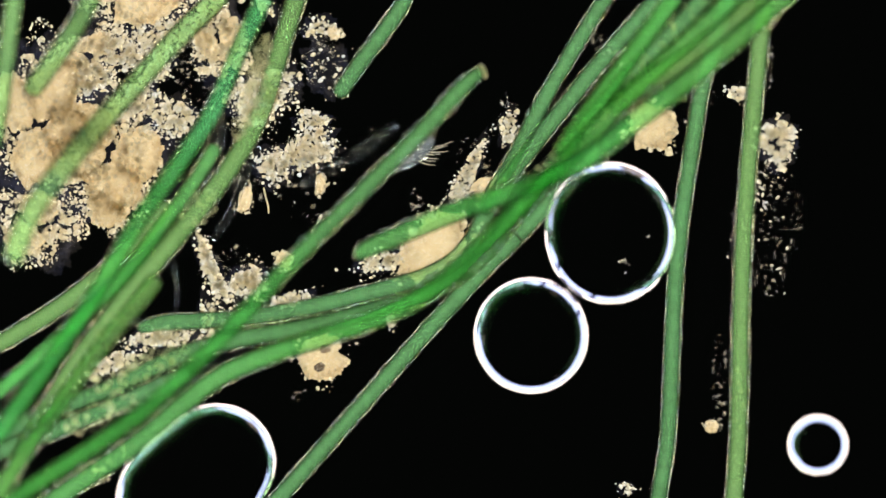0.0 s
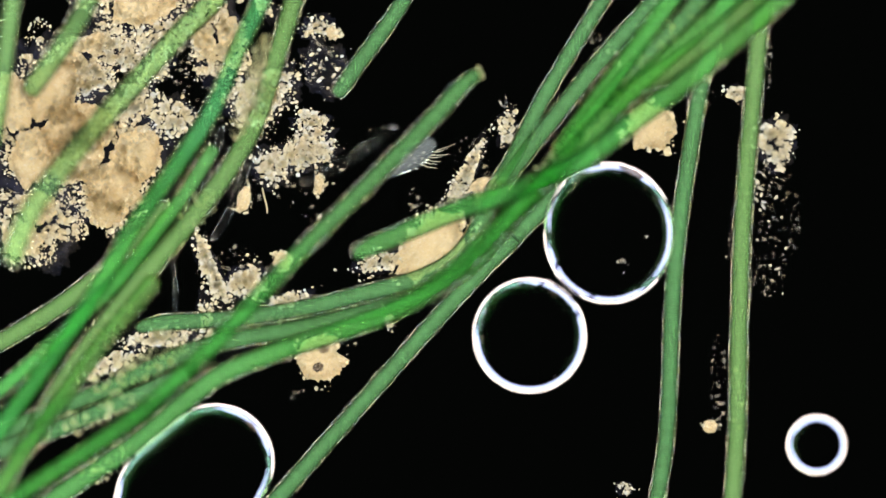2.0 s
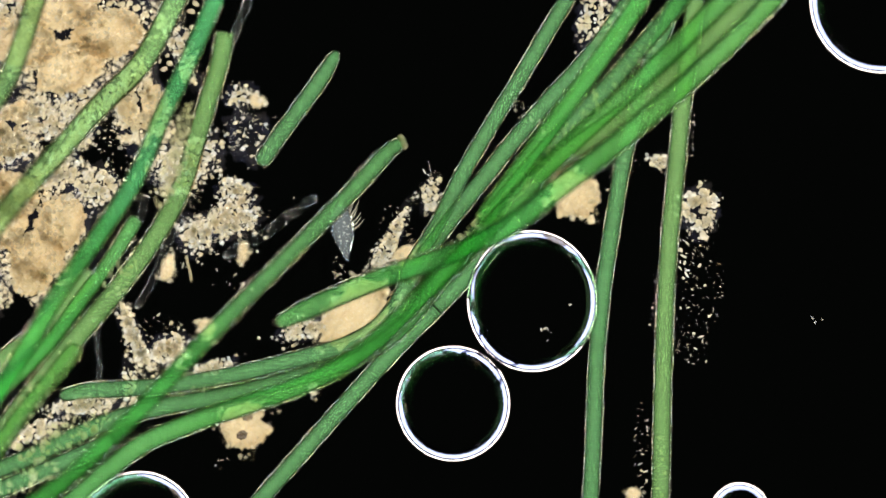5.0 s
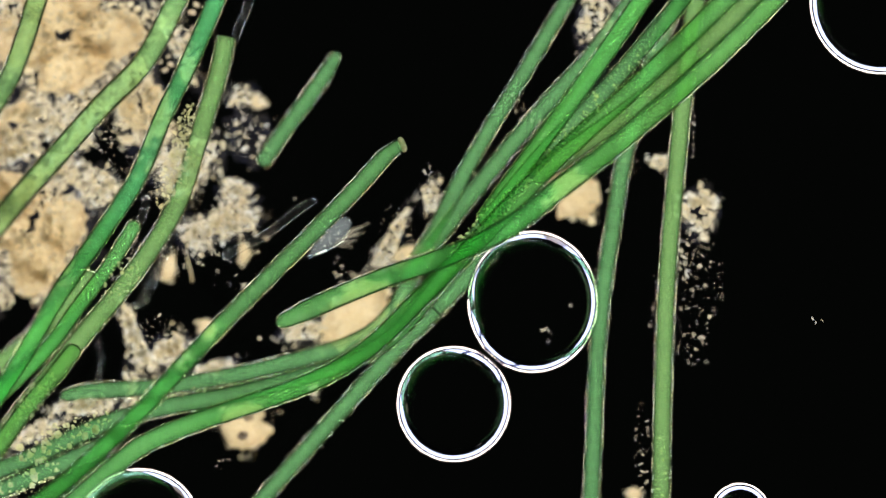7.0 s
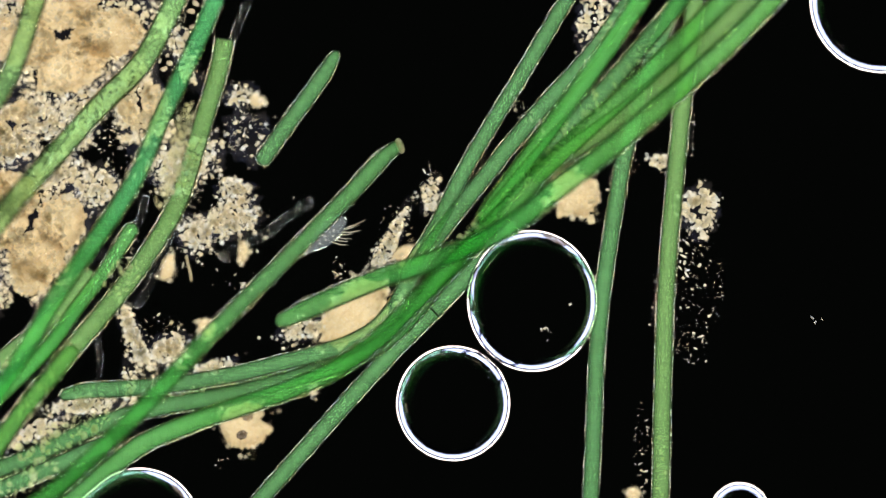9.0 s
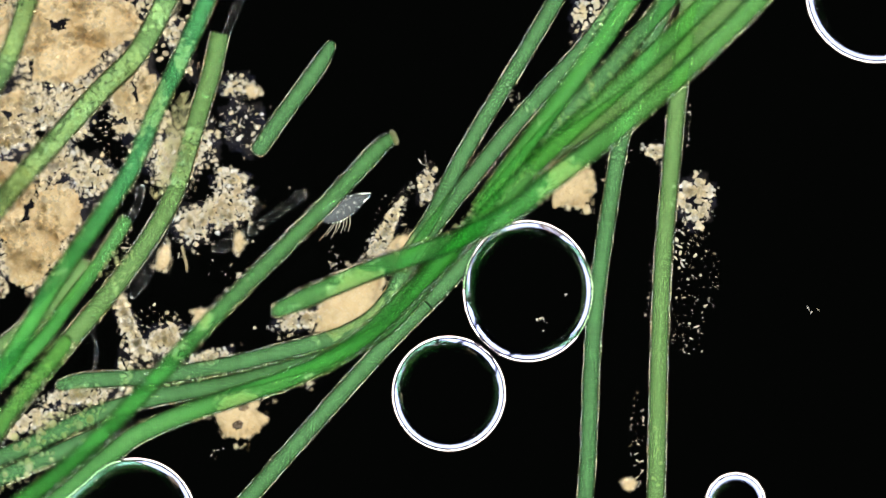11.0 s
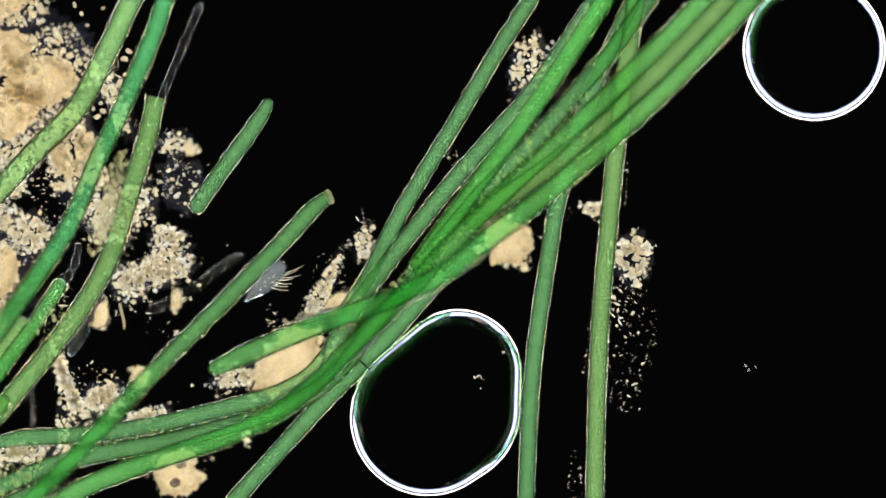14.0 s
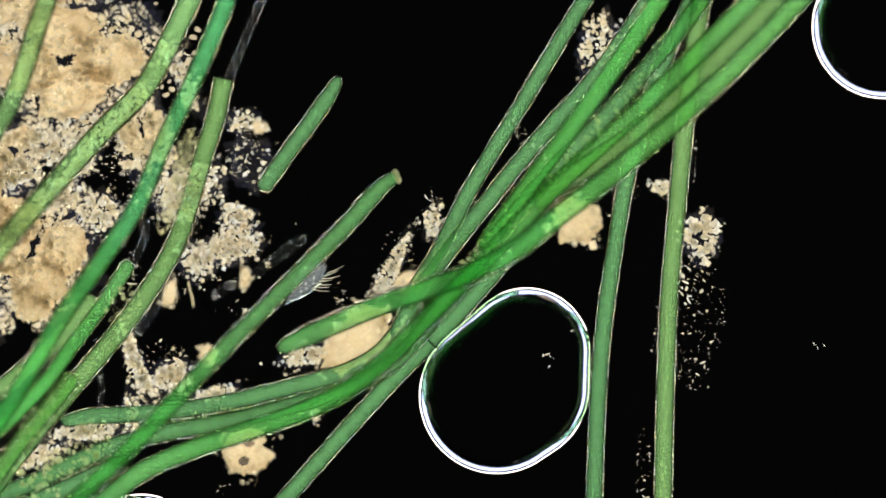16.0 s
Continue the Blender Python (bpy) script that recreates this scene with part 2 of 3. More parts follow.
def grains(name, places, sizes, material, origin, rng, flat=0.7, sharp=0.22, sub=ICO1, longer=1.0):
    """Many crumbs as one mesh: rough little lumps at plan places, each with its own size, stretch and turn."""
    base, tri = sub
    n = len(places)
    sc = np.asarray(sizes)[:, None] * rng.uniform(0.6, 1.35, (n, 3)) * np.array([longer, 1 / longer, flat])
    v = base[None] * sc[:, None, :]
    v = v * rng.uniform(1 - sharp, 1 + sharp, v.shape[:2])[:, :, None]
    a = rng.uniform(0, 2 * np.pi, n)
    c, sn = np.cos(a)[:, None], np.sin(a)[:, None]
    x = v[:, :, 0] * c - v[:, :, 1] * sn
    y = v[:, :, 0] * sn + v[:, :, 1] * c
    tilt = rng.uniform(-0.6, 0.6, n)[:, None]
    z = v[:, :, 2] + x * tilt * 0.5
    w = np.stack([x * U, y * U, z * U], axis=2) + np.array([P(*q) for q in places])[:, None, :] - np.array(origin)
    f = (tri[None] + (np.arange(n) * len(base))[:, None, None]).reshape(-1, 3)
    return mesh_of(name, w.reshape(-1, 3), f, material, False)


def lump(name, cx, cy, cz, rx, ry, h, turn, material, origin, seed, rough=0.22):
    """A knobbly mass of stuck-together matter."""
    base, tri = ICO5 if rx > 24 else ICO4
    out = []
    c, s = math.cos(radians(turn)), math.sin(radians(turn))
    for v in base:
        p = Vector(v)
        k = 1 + rough * (1.6 * noise.noise(p * 1.7 + Vector((seed * 3.1, 0, 0))) + noise.noise(p * 4.0 + Vector((0, seed * 1.7, 0))) + 0.55 * noise.noise(p * 10 + Vector((0, 0, seed))) + 0.3 * noise.noise(p * 22) + 0.22 * noise.noise(p * 1.1 * rx) + 0.12 * noise.noise(p * 0.6 * rx))
        x, y, z = p.x * rx * k, p.y * ry * k, p.z * h * k
        out.append(P(cx, cy, cz) + Vector(((x * c - y * s) * U, (x * s + y * c) * U, z * U)) - Vector(origin))
    return mesh_of(name, out, tri, material, True)


def clump(cx, cy, rx, ry, turn, count, size, label, material=None, core=0, height=40, z=0, seed=0, crumb=None, hollow=0.0, name="detritus_clump"):
    """A heap of detritus lying on the slide: lumps in its middle, loose crumbs on and round it. turn: anticlockwise degrees."""
    rng = np.random.default_rng(seed + 100)
    o = P(cx, cy, 0)
    ob = thing(name, o, label, "detritus", "detritus clumps")
    c, s = math.cos(radians(turn)), math.sin(radians(turn))
    for i in range(core):
        a, d = 2 * math.pi * (i + rng.uniform(0, 0.4)) / core + seed, (0 if core == 1 else rng.uniform(0.48, 0.62))
        dx, dy = math.cos(a) * d * rx, math.sin(a) * d * ry
        k = 0.86 if core == 1 else rng.uniform(0.36, 0.46)
        hh = height * (0.45 if core == 1 else rng.uniform(0.45, 0.62))
        part("lump", lump("lump", cx + dx * c - dy * s, cy - dx * s - dy * c, z + hh * 0.9, rx * k, ry * k, hh, turn + rng.uniform(-25, 25), material or ORANGE, o, seed * 7 + i), None, ob)
    # Added shell that paints the blue haze in between the crumbs.
    if core != 1:
        part("slime", lump("slime", cx, cy, 16, rx * 1.12, ry * 1.12, 15, turn, GAP_GLOW, o, seed * 5 + 3, 0.3), None, ob, "faint blue shell standing in for the glow between crumbs")
    if count:
        d = hollow + (1 - hollow) * np.where(rng.random(count) < 0.8, np.sqrt(rng.random(count)), rng.uniform(1.0, 1.5, count)) if not core else np.sqrt(rng.uniform(0.68 if core == 1 else 0.05, 1.35, count))
        a = rng.uniform(0, 2 * np.pi, count)
        lobes = 1 + 0.22 * np.sin(a * 3 + seed) + 0.14 * np.sin(a * 7 + seed * 2.3)
        dx, dy = np.cos(a) * d * rx * lobes, np.sin(a) * d * ry * lobes
        sz = size * np.clip(np.exp(rng.normal(0, 0.8, count)), 0.3, 3.0 if core else 2.5)
        sz *= np.where(d > 0.95, 0.6, 1.0)
        zz = z + sz * 0.6 + np.sqrt(np.clip(1 - d * d, 0, 1)) * height * rng.uniform(0.75, 1.05, count) * (1.1 if core > 1 else 1.0 if core else 1.4)
        places = np.stack([cx + dx * c - dy * s, cy - dx * s - dy * c, zz], axis=1)
        tagged(part("crumb_layer", grains("crumb_layer", places, sz, crumb or (CREAM if core == 1 else CRUMB), o, rng), None, ob), kind="stuff")
    return ob


# ---- slide and condenser ----
def slab(name, x0, x1, y0, y1, z0, z1, material):
    bm = bmesh.new()
    bmesh.ops.create_cube(bm, size=1)
    for v in bm.verts:
        v.co = ((v.co.x + 0.5) * (x1 - x0) + x0, (v.co.y + 0.5) * (y1 - y0) + y0, (v.co.z + 0.5) * (z1 - z0) + z0)
    me = bpy.data.meshes.new(name)
    bm.to_mesh(me)
    bm.free()
    me.materials.append(material)
    return new(name, me)


tagged(slab("ground", -1.6, 1.6, -1.3, 1.3, -0.05, 0.0, GLASS), "clear glass slide under the water drop", "glass slide", kind="structure")


def annulus(name, radius, low, high, material):
    """A ring band on a sphere round the slide's middle, between two slants from straight down."""
    n, m, v, f = 96, 4, [], []
    for i in range(m + 1):
        q = radians(low + (high - low) * i / m)
        for j in range(n):
            b = 2 * math.pi * j / n
            v.append((radius * math.sin(q) * math.cos(b), radius * math.sin(q) * math.sin(b), -radius * math.cos(q)))
    for i in range(m):
        for j in range(n):
            f.append((i * n + j, i * n + (j + 1) % n, (i + 1) * n + (j + 1) % n, (i + 1) * n + j))
    return mesh_of(name, v, f, material)


condenser = thing("condenser", (0, 0, -6), "dark-field condenser with two glowing ring openings below the slide", "microscope condenser")
# Split and tinted so that bubble rims show a warm and a cool line.
for low, high, power, tint in ((24, 33, 2.1, (1.0, 0.88, 0.62)), (44, 59, 0.85, (0.68, 0.80, 1.0))):
    ring = part("light_ring", annulus("light_ring", 6.0, low, high, glowing("ring_light", tint, LAMP * power)), None, condenser, "glowing ring opening")
    ring.location = (0, 0, 6)

# ---- filaments ----
LONG = "long straight green filament of flat cells with a clear sheath"
BENT = "curved green filament of flat striped cells in the bundle"
TOPS = "bright green filament lying over the other filaments"
OLD = "green filament lying across the cream detritus"

f_side = filament([(-95, 20, 124), (-113, 120, 124), (-133, 270, 124), (-150, 380, 122)], 34, BRIGHTENED, OLD, seed=1)
f_hook = filament([(130, -180, 110), (95, -90, 110), (62, 0, 112), (40, 70, 112), (12, 140, 112), (-35, 215, 112), (-88, 288, 110)], 38, BRIGHTENED, OLD, 0, 1, seed=2)
f_cross = filament([(400, -190, 68), (350, -85, 68), (310, 0, 68), (255, 105, 70), (185, 178, 76), (112, 258, 92), (12, 372, 140), (-78, 490, 172), (-120, 588, 176)], 42, BRIGHTENED, OLD, 0, 1, seed=3)
f_dark = filament([(445, -190, 84), (412, -90, 84), (380, 0, 86), (330, 115, 90), (285, 210, 94), (240, 315, 98), (182, 405, 104), (102, 520, 112), (22, 655, 118), (-78, 800, 122), (-150, 900, 122)], 35, TEAL, TOPS, seed=4)
f_sheath = filament([(398, 56, 66), (386, 115, 66), (366, 180, 66), (345, 250, 66), (322, 325, 66), (296, 380, 66), (255, 445, 66), (205, 512, 66), (140, 590, 66), (70, 675, 68), (0, 765, 70), (-60, 860, 70), (-115, 960, 70), (-145, 1030, 70)], 38, PALE, "pale green filament with a cut end", 0, 0, seed=5)
f_pair = filament([(243, 382, 70), (190, 465, 74), (140, 532, 78), (90, 600, 80), (20, 672, 82), (-78, 762, 82), (-150, 825, 82)], 29, TIPPED, "green filament with a blunt end beside a wider one", 1, 0, seed=6)
f_low = filament([(140, 604, 102), (96, 660, 104), (44, 722, 106), (-5, 790, 106), (-60, 865, 106), (-120, 950, 106), (-160, 1005, 106)], 34, PALE, "pale green filament with a rounded end and crumbs on it", 1, 0, seed=7)
f_under = filament([(-150, 735, 40), (-70, 688, 40), (0, 640, 40), (60, 590, 40), (120, 535, 40), (165, 480, 40)], 36, PALE, "pale green filament underneath the others", 0, 1, seed=8)
f_arc = filament([(104, 702, 44), (150, 692, 44), (220, 688, 44), (300, 682, 44), (400, 666, 44), (500, 642, 44), (590, 618, 44), (650, 592, 44), (692, 553, 44), (718, 508, 44), (752, 450, 44), (806, 378, 46), (859, 312, 46), (910, 248, 46), (976, 172, 46), (1049, 92, 48), (1108, 10, 48), (1174, -90, 50), (1240, -190, 50)], 33, GREEN, BENT, 2, 0, seed=9)
f_arc2 = filament([(-160, 900, 60), (-40, 846, 60), (60, 806, 60), (130, 772, 60), (210, 740, 61), (300, 718, 62), (400, 700, 64), (500, 676, 65), (600, 646, 66), (680, 605, 68), (735, 552, 71), (790, 480, 73), (842, 415, 73), (900, 342, 76), (968, 262, 79), (1064, 165, 83), (1154, 60, 84), (1220, -20, 84), (1340, -190, 84)], 34, GREEN, BENT, 0, 0, seed=10)
f_joint = filament([(305, 1060, 44), (463, 882, 44), (614, 712, 44), (708, 610, 44), (770, 548, 44), (835, 480, 44), (880, 428, 44), (915, 388, 44)], 33, GREEN, LONG, 0, 1, seed=11)
gap_line, gap_s = spline([(771.4, 546.6, 44), (770, 548, 44), (768.6, 549.4, 44)], 1.8)
part("cross_wall", tube("cross_wall", gap_line[:3], gap_s[:3], np.array([14.2, 15.4, 14.2]), plain("dark_cross_wall", (0.05, 0.09, 0.05), 0.6), f_joint.location), None, f_joint, "dark gap between two cells")
f_left = filament([(1120, -190, 44), (1063, -95, 44), (1004, -3, 44), (926, 128, 44), (866, 226, 44), (816, 312, 44), (775, 395, 44), (735, 460, 46), (715, 500, 46)], 31, GREEN, LONG, 0, 1, seed=12)
f_wide = filament([(-90, 1040, 74), (-8, 982, 74), (112, 900, 74), (192, 832, 74), (255, 785, 74), (350, 745, 78), (440, 715, 83), (520, 687, 88), (600, 650, 91), (670, 600, 94), (735, 535, 95), (800, 470, 95), (860, 410, 95), (930, 335, 95), (1010, 255, 96), (1110, 165, 96), (1200, 80, 97), (1320, -40, 98), (1450, -180, 98)], 38, SPREAD, TOPS, seed=13)
f_tipped = filament([(487, 573, 84), (530, 553, 85), (600, 522, 88), (680, 490, 91), (760, 463, 106), (850, 428, 114), (920, 388, 115), (995, 328, 114), (1074, 268, 108), (1152, 202, 100), (1212, 150, 95), (1292, 76, 91), (1384, -18, 91), (1460, -100, 91), (1530, -180, 91)], 40, TIPPED, "bright green filament with a narrowed tip across the bundle", 2, 0, seed=14)
f_behind = filament([(-165, 930, 52), (-124, 915, 52), (-40, 883, 52), (50, 846, 52), (110, 820, 54), (165, 795, 54), (196, 782, 54)], 34, GREEN, "pale green filament underneath the others", 0, 0, seed=21)
f_pale = filament([(940, 318, 82), (970, 295, 83), (1060, 232, 85), (1150, 165, 88), (1250, 75, 90), (1340, -15, 91), (1490, -180, 91)], 40, PALE, "pale green filament inside the bundle", 1, 0, seed=15)
f_upper = filament([(850, 398, 80), (890, 340, 84), (964, 240, 92), (1030, 150, 96), (1107, 40, 97), (1189, -88, 97), (1250, -190, 97)], 36, VIVID, TOPS, 1, 0, seed=16)
f_diag = filament([(719, 252, 74), (704, 259, 74), (682, 277, 75), (650, 312, 75), (614, 351, 77), (500, 466, 86), (400, 566, 104), (330, 640, 120), (250, 726, 126), (188, 787, 128), (120, 850, 128), (40, 908, 128), (-58, 972, 128), (-150, 1035, 128)], 34, OVERLIT, "green filament with a bent brownish tip", 2, 0, True, seed=17)
f_short = filament([(597, 90, 44), (580, 120, 44), (550, 164, 44), (503, 228, 44), (458, 292, 44)], 32, GREEN, "short free piece of green filament with rounded ends", 2, 1, seed=18)
f_upright = filament([(1300, -190, 62), (1245, -95, 60), (1209, -20, 58), (1170, 65, 54), (1140, 150, 50), (1122, 215, 46), (1104, 280, 44), (1085, 395, 46), (1068, 510, 44), (1056, 640, 44), (1045, 880, 44), (1025, 1020, 44)], 32, GREEN, LONG, seed=19)
f_upright2 = filament([(1256, -190, 66), (1246, -95, 66), (1230, 10, 66), (1216, 120, 66), (1207, 195, 64), (1197, 300, 62), (1187, 405, 60), (1179, 520, 58), (1173, 690, 58), (1169, 880, 58), (1160, 1020, 58)], 35, PALE, "long straight pale green filament beside loose crumbs", seed=20)

c_thin = clear_tube([(563, 343, 104), (530, 366, 104), (480, 403, 104), (430, 430, 104), (400, 447, 104)], 15, "thin colourless filament with cross walls", cell=30)
c_tube = clear_tube([(474, -78, 62), (440, 0, 62), (415, 60, 60), (392, 120, 60), (370, 190, 60)], 15, "clear empty sheath standing out of a green filament", cell=40)
c_tube2 = clear_tube([(258, 345, 58), (250, 380, 58), (225, 430, 58), (190, 480, 58)], 14, "clear empty sheath beside a blunt filament", cell=26)
c_tube3 = clear_tube([(322, 380, 30), (300, 420, 30), (280, 475, 30), (262, 512, 30), (240, 545, 30)], 14, "clear tube under the crumbs", cell=40)
c_fibre = clear_tube([(329, 452, 16), (333, 470, 16), (337, 485, 16), (338, 500, 16)], 3, "short thin brown fibre on the slide", cell=0)
c_fibre.children[0].data.materials[0] = TIPBROWN
c_hair = clear_tube([(165, 555, 20), (172, 600, 20), (177, 640, 20), (172, 680, 20)], 7, "thin clear hair by the dark gap", cell=0)

# ---- detritus on the slide ----
MASS = "large cream mass of rotten plant matter with brown patches"
HEAP = "heap of pale mineral crumbs lying on the slide"
for i, (x, y, rx, ry, turn, n, core, h) in enumerate((
        (120, 60, 140, 95, 10, 900, 4, 28), (55, 395, 100, 95, 60, 700, 4, 32), (248, 185, 44, 72, 10, 420, 2, 32), (-70, 330, 90, 120, 0, 500, 4, 38),
        (52, 490, 34, 36, 0, 60, 1, 34), (20, 215, 60, 36, 20, 300, 2, 28), (-70, 520, 70, 60, 0, 300, 2, 34), (60, -60, 120, 50, 10, 420, 3, 34))):
    clump(x, y, rx, ry, turn, int(n * 3.0), 2.0, MASS, ORANGE, core, h, 10, seed=i + 1, crumb=CREAM, name="detritus_mass")
for i, (x, y, rx, ry, turn, n, core, h, size) in enumerate((
        (325, 290, 62, 42, 30, 620, 0, 26, 3.8), (453, 178, 14, 12, 0, 40, 1, 16, 3.0), (428, 170, 26, 18, 0, 70, 0, 16, 3.4), (408, 388, 48, 30, 20, 380, 0, 24, 4.2), (345, 415, 28, 30, 0, 170, 0, 20, 4.0),
        (170, 330, 36, 34, 0, 240, 0, 22, 4.2), (160, 180, 60, 30, 20, 340, 0, 22, 3.8), (415, 335, 26, 16, 0, 120, 0, 18, 3.6), (296, 475, 12, 24, -15, 40, 1, 20, 3.2),
        (237, 598, 13, 62, 22, 260, 0, 24, 4.2), (300, 620, 32, 26, 20, 230, 0, 22, 4.0), (365, 580, 16, 16, 0, 36, 1, 20, 3.4), (376, 650, 34, 12, 15, 110, 0, 16, 3.6),
        (430, 445, 10, 18, 0, 34, 1, 20, 3.0), (688, 430, 13, 60, -28, 360, 0, 30, 2.9), (728, 452, 34, 18, 20, 60, 1, 26, 3.4), (762, 345, 14, 30, -12, 130, 0, 18, 3.4),
        (1168, 285, 15, 13, 0, 90, 0, 18, 3.2), (555, 690, 9, 12, 0, 26, 0, 14, 2.8), (1054, 30, 28, 46, -20, 150, 0, 22, 3.8), (540, 584, 40, 16, 10, 200, 0, 18, 3.6),
        (60, 765, 50, 14, 25, 130, 0, 20, 4.4), (150, 718, 56, 14, 5, 240, 0, 30, 4.0), (230, 680, 14, 40, 0, 60, 0, 20, 3.6), (1122, 875, 13, 12, 0, 20, 1, 16, 2.8), (970, 985, 14, 10, 0, 40, 0, 18, 3.0),
        (20, 25, 26, 40, 0, 120, 0, 20, 3.6), (25, 262, 40, 26, 20, 260, 0, 24, 4.4), (105, 300, 34, 22, 30, 170, 0, 24, 4.4), (140, 245, 30, 18, 40, 150, 0, 20, 3.8), (90, 215, 40, 26, 0, 200, 0, 20, 3.8), (440, 240, 34, 40, 20, 34, 0, 12, 3.0), (320, 90, 16, 60, 25, 120, 0, 18, 4.6))):
    clump(x, y, rx, ry, turn, int(n * 1.5), size * 0.56, HEAP, ORANGE, core, h, 0 if core == 1 else 14, seed=i + 20)
clump(630, 555, 76, 44, 38, 130, 3.4, "smooth cream lump under green filaments", ORANGE, 1, 46, 0, seed=60)
clump(1018, 345, 43, 42, 0, 110, 2.6, "round cream lump with a crumbly edge", ORANGE, 1, 44, 0, seed=61)
clump(1238, 374, 30, 38, 0, 260, 2.7, "ragged ring of pale crumbs beside a straight filament", CREAM, 0, 30, 22, seed=62, hollow=0.2)
spotted = clump(431, 753, 46, 42, 10, 70, 2.6, "cream lump with two dark pits", ORANGE, 1, 40, 0, seed=63)
OCHRE = crumbs("ochre_grains", [(0.46, 0.34, 0.20), (0.58, 0.45, 0.28), (0.64, 0.56, 0.42)], 0.45, 0.15, 0.4, (0.42, 0.30, 0.18))
DARK = crumbs("dark_pit", [(0.10, 0.075, 0.08), (0.14, 0.10, 0.10)], 0.35, 0.01)
for x, y in ((438, 738), (428, 770)):
    part("dark_spot", lump("dark_spot", x, y, 38, 9, 7, 7, 20, DARK, P(431, 753, 0), x), None, spotted, "dark pit")


def flakes(x, y, rx, ry, turn, n, size, label, seed, material=None, z=(35, 75)):
    """A loose scatter of small glassy flakes."""
    rng = np.random.default_rng(seed)
    o = P(x, y, 0)
    ob = thing("loose_flakes", o, label, "loose flakes", kind="stuff")
    c, s = math.cos(radians(turn)), math.sin(radians(turn))
    d, a = np.sqrt(rng.uniform(0, 1, n)), rng.uniform(0, 2 * np.pi, n)
    dx, dy = np.cos(a) * d * rx, np.sin(a) * d * ry
    places = np.stack([x + dx * c - dy * s, y - dx * s - dy * c, rng.uniform(*z, n)], axis=1)
    tagged(part("flake", grains("flake", places, size * 0.34 * np.exp(rng.normal(0, 0.5, n)), material or CRYSTAL, o, rng, 0.5, 0.35, longer=1.9 if material is None else 1.0), None, ob), kind="stuff")
    return ob


SCATTER = "scatter of tiny glassy flakes on the slide, some added as glints"
for i, (x, y, rx, ry, turn, n, size) in enumerate((
        (1234, 530, 44, 120, -8, 190, 2.0), (1215, 450, 16, 40, 0, 22, 5.0), (440, 235, 42, 50, 20, 90, 2.4), (215, 260, 45, 40, 0, 50, 3.4), (320, 80, 24, 60, 22, 60, 5.0),
        (560, 620, 60, 30, 20, 24, 2.6), (756, 290, 8, 20, 0, 8, 3.0), (930, 200, 14, 60, 40, 60, 3.2), (1156, 530, 5, 60, 0, 14, 2.4), (1136, 800, 14, 90, 0, 50, 3.0),
        # From (120, 60) to (160, 200): added as white glints on the detritus.
        (700, 410, 34, 50, 0, 40, 2.6), (120, 60, 130, 90, 10, 190, 2.6), (55, 395, 95, 90, 60, 130, 2.6), (250, 190, 44, 70, 10, 90, 2.6), (325, 290, 66, 46, 30, 150, 2.6), (408, 385, 52, 36, 20, 120, 2.6), (270, 600, 60, 40, 20, 90, 2.6), (160, 200, 60, 40, 20, 80, 2.6), (390, 822, 24, 8, 20, 5, 3.4), (98, 724, 14, 7, 10, 34, 4.0), (1442, 565, 16, 6, 10, 3, 4.0), (968, 590, 14, 14, 40, 7, 4.6), (1008, 534, 4, 8, 0, 2, 5.0),
        (1086, 310, 60, 16, 30, 16, 2.2), (600, 475, 14, 22, 0, 20, 3.2), (1224, 230, 6, 60, 0, 16, 2.8), (330, 445, 60, 30, 0, 30, 3.2), (230, 430, 16, 30, 0, 20, 3.0), (420, 470, 60, 50, 0, 16, 2.4))):
    flakes(x, y, rx, ry, turn, n, size, SCATTER, 200 + i)
STUCK = "yellowish granules stuck to the green filaments"
for i, (x, y, rx, ry, turn, n, size, z) in enumerate((
        (320, 235, 14, 60, -18, 170, 4.6, (98, 114)), (304, 305, 20, 70, -20, 170, 4.6, (84, 116)), (215, 490, 26, 40, -40, 60, 4.6, (84, 100)), (905, 346, 13, 90, -42, 200, 3.8, (88, 100)),
        (994, 248, 13, 80, -42, 110, 3.8, (92, 104)), (832, 408, 11, 60, -42, 40, 3.8, (86, 98)), (110, 772, 95, 26, 24, 120, 7.5, (76, 92)), (60, 700, 20, 60, -38, 50, 4.4, (112, 126)),
        (40, 850, 70, 30, 25, 70, 5.5, (88, 104)), (350, 690, 60, 6, 12, 40, 3.4, (64, 84)), (1100, 140, 24, 90, -45, 110, 3.4, (94, 106)), (1170, 820, 10, 60, 0, 12, 4.6, (70, 76)), (60, 940, 60, 30, 30, 50, 4.6, (60, 100)))):
    flakes(x, y, rx, ry, turn, n, size, STUCK, 300 + i, GRANULE, z)


def loose_grains(places, sizes, label, group, seed, material):
    """Single grains lying about, each a thing of its own on one of a few shared shapes."""
    rng = np.random.default_rng(seed)
    shapes = [grains("grain", [(784, 441, 0)], [6.0], material, (0, 0, 0), rng, 0.7, 0.16, ICO2, 1.2) for _ in range(5)]
    for (x, y), size in zip(places, sizes):
        ob = tagged(new("mineral_grain", shapes[int(rng.integers(5))]), label, "mineral grain", group)
        ob.matrix_basis = Matrix.LocRotScale(P(x, y, 34), Euler((0, 0, rng.uniform(0, 6.28))), Vector((size / 8.5, size / 8.5, size / 11)))


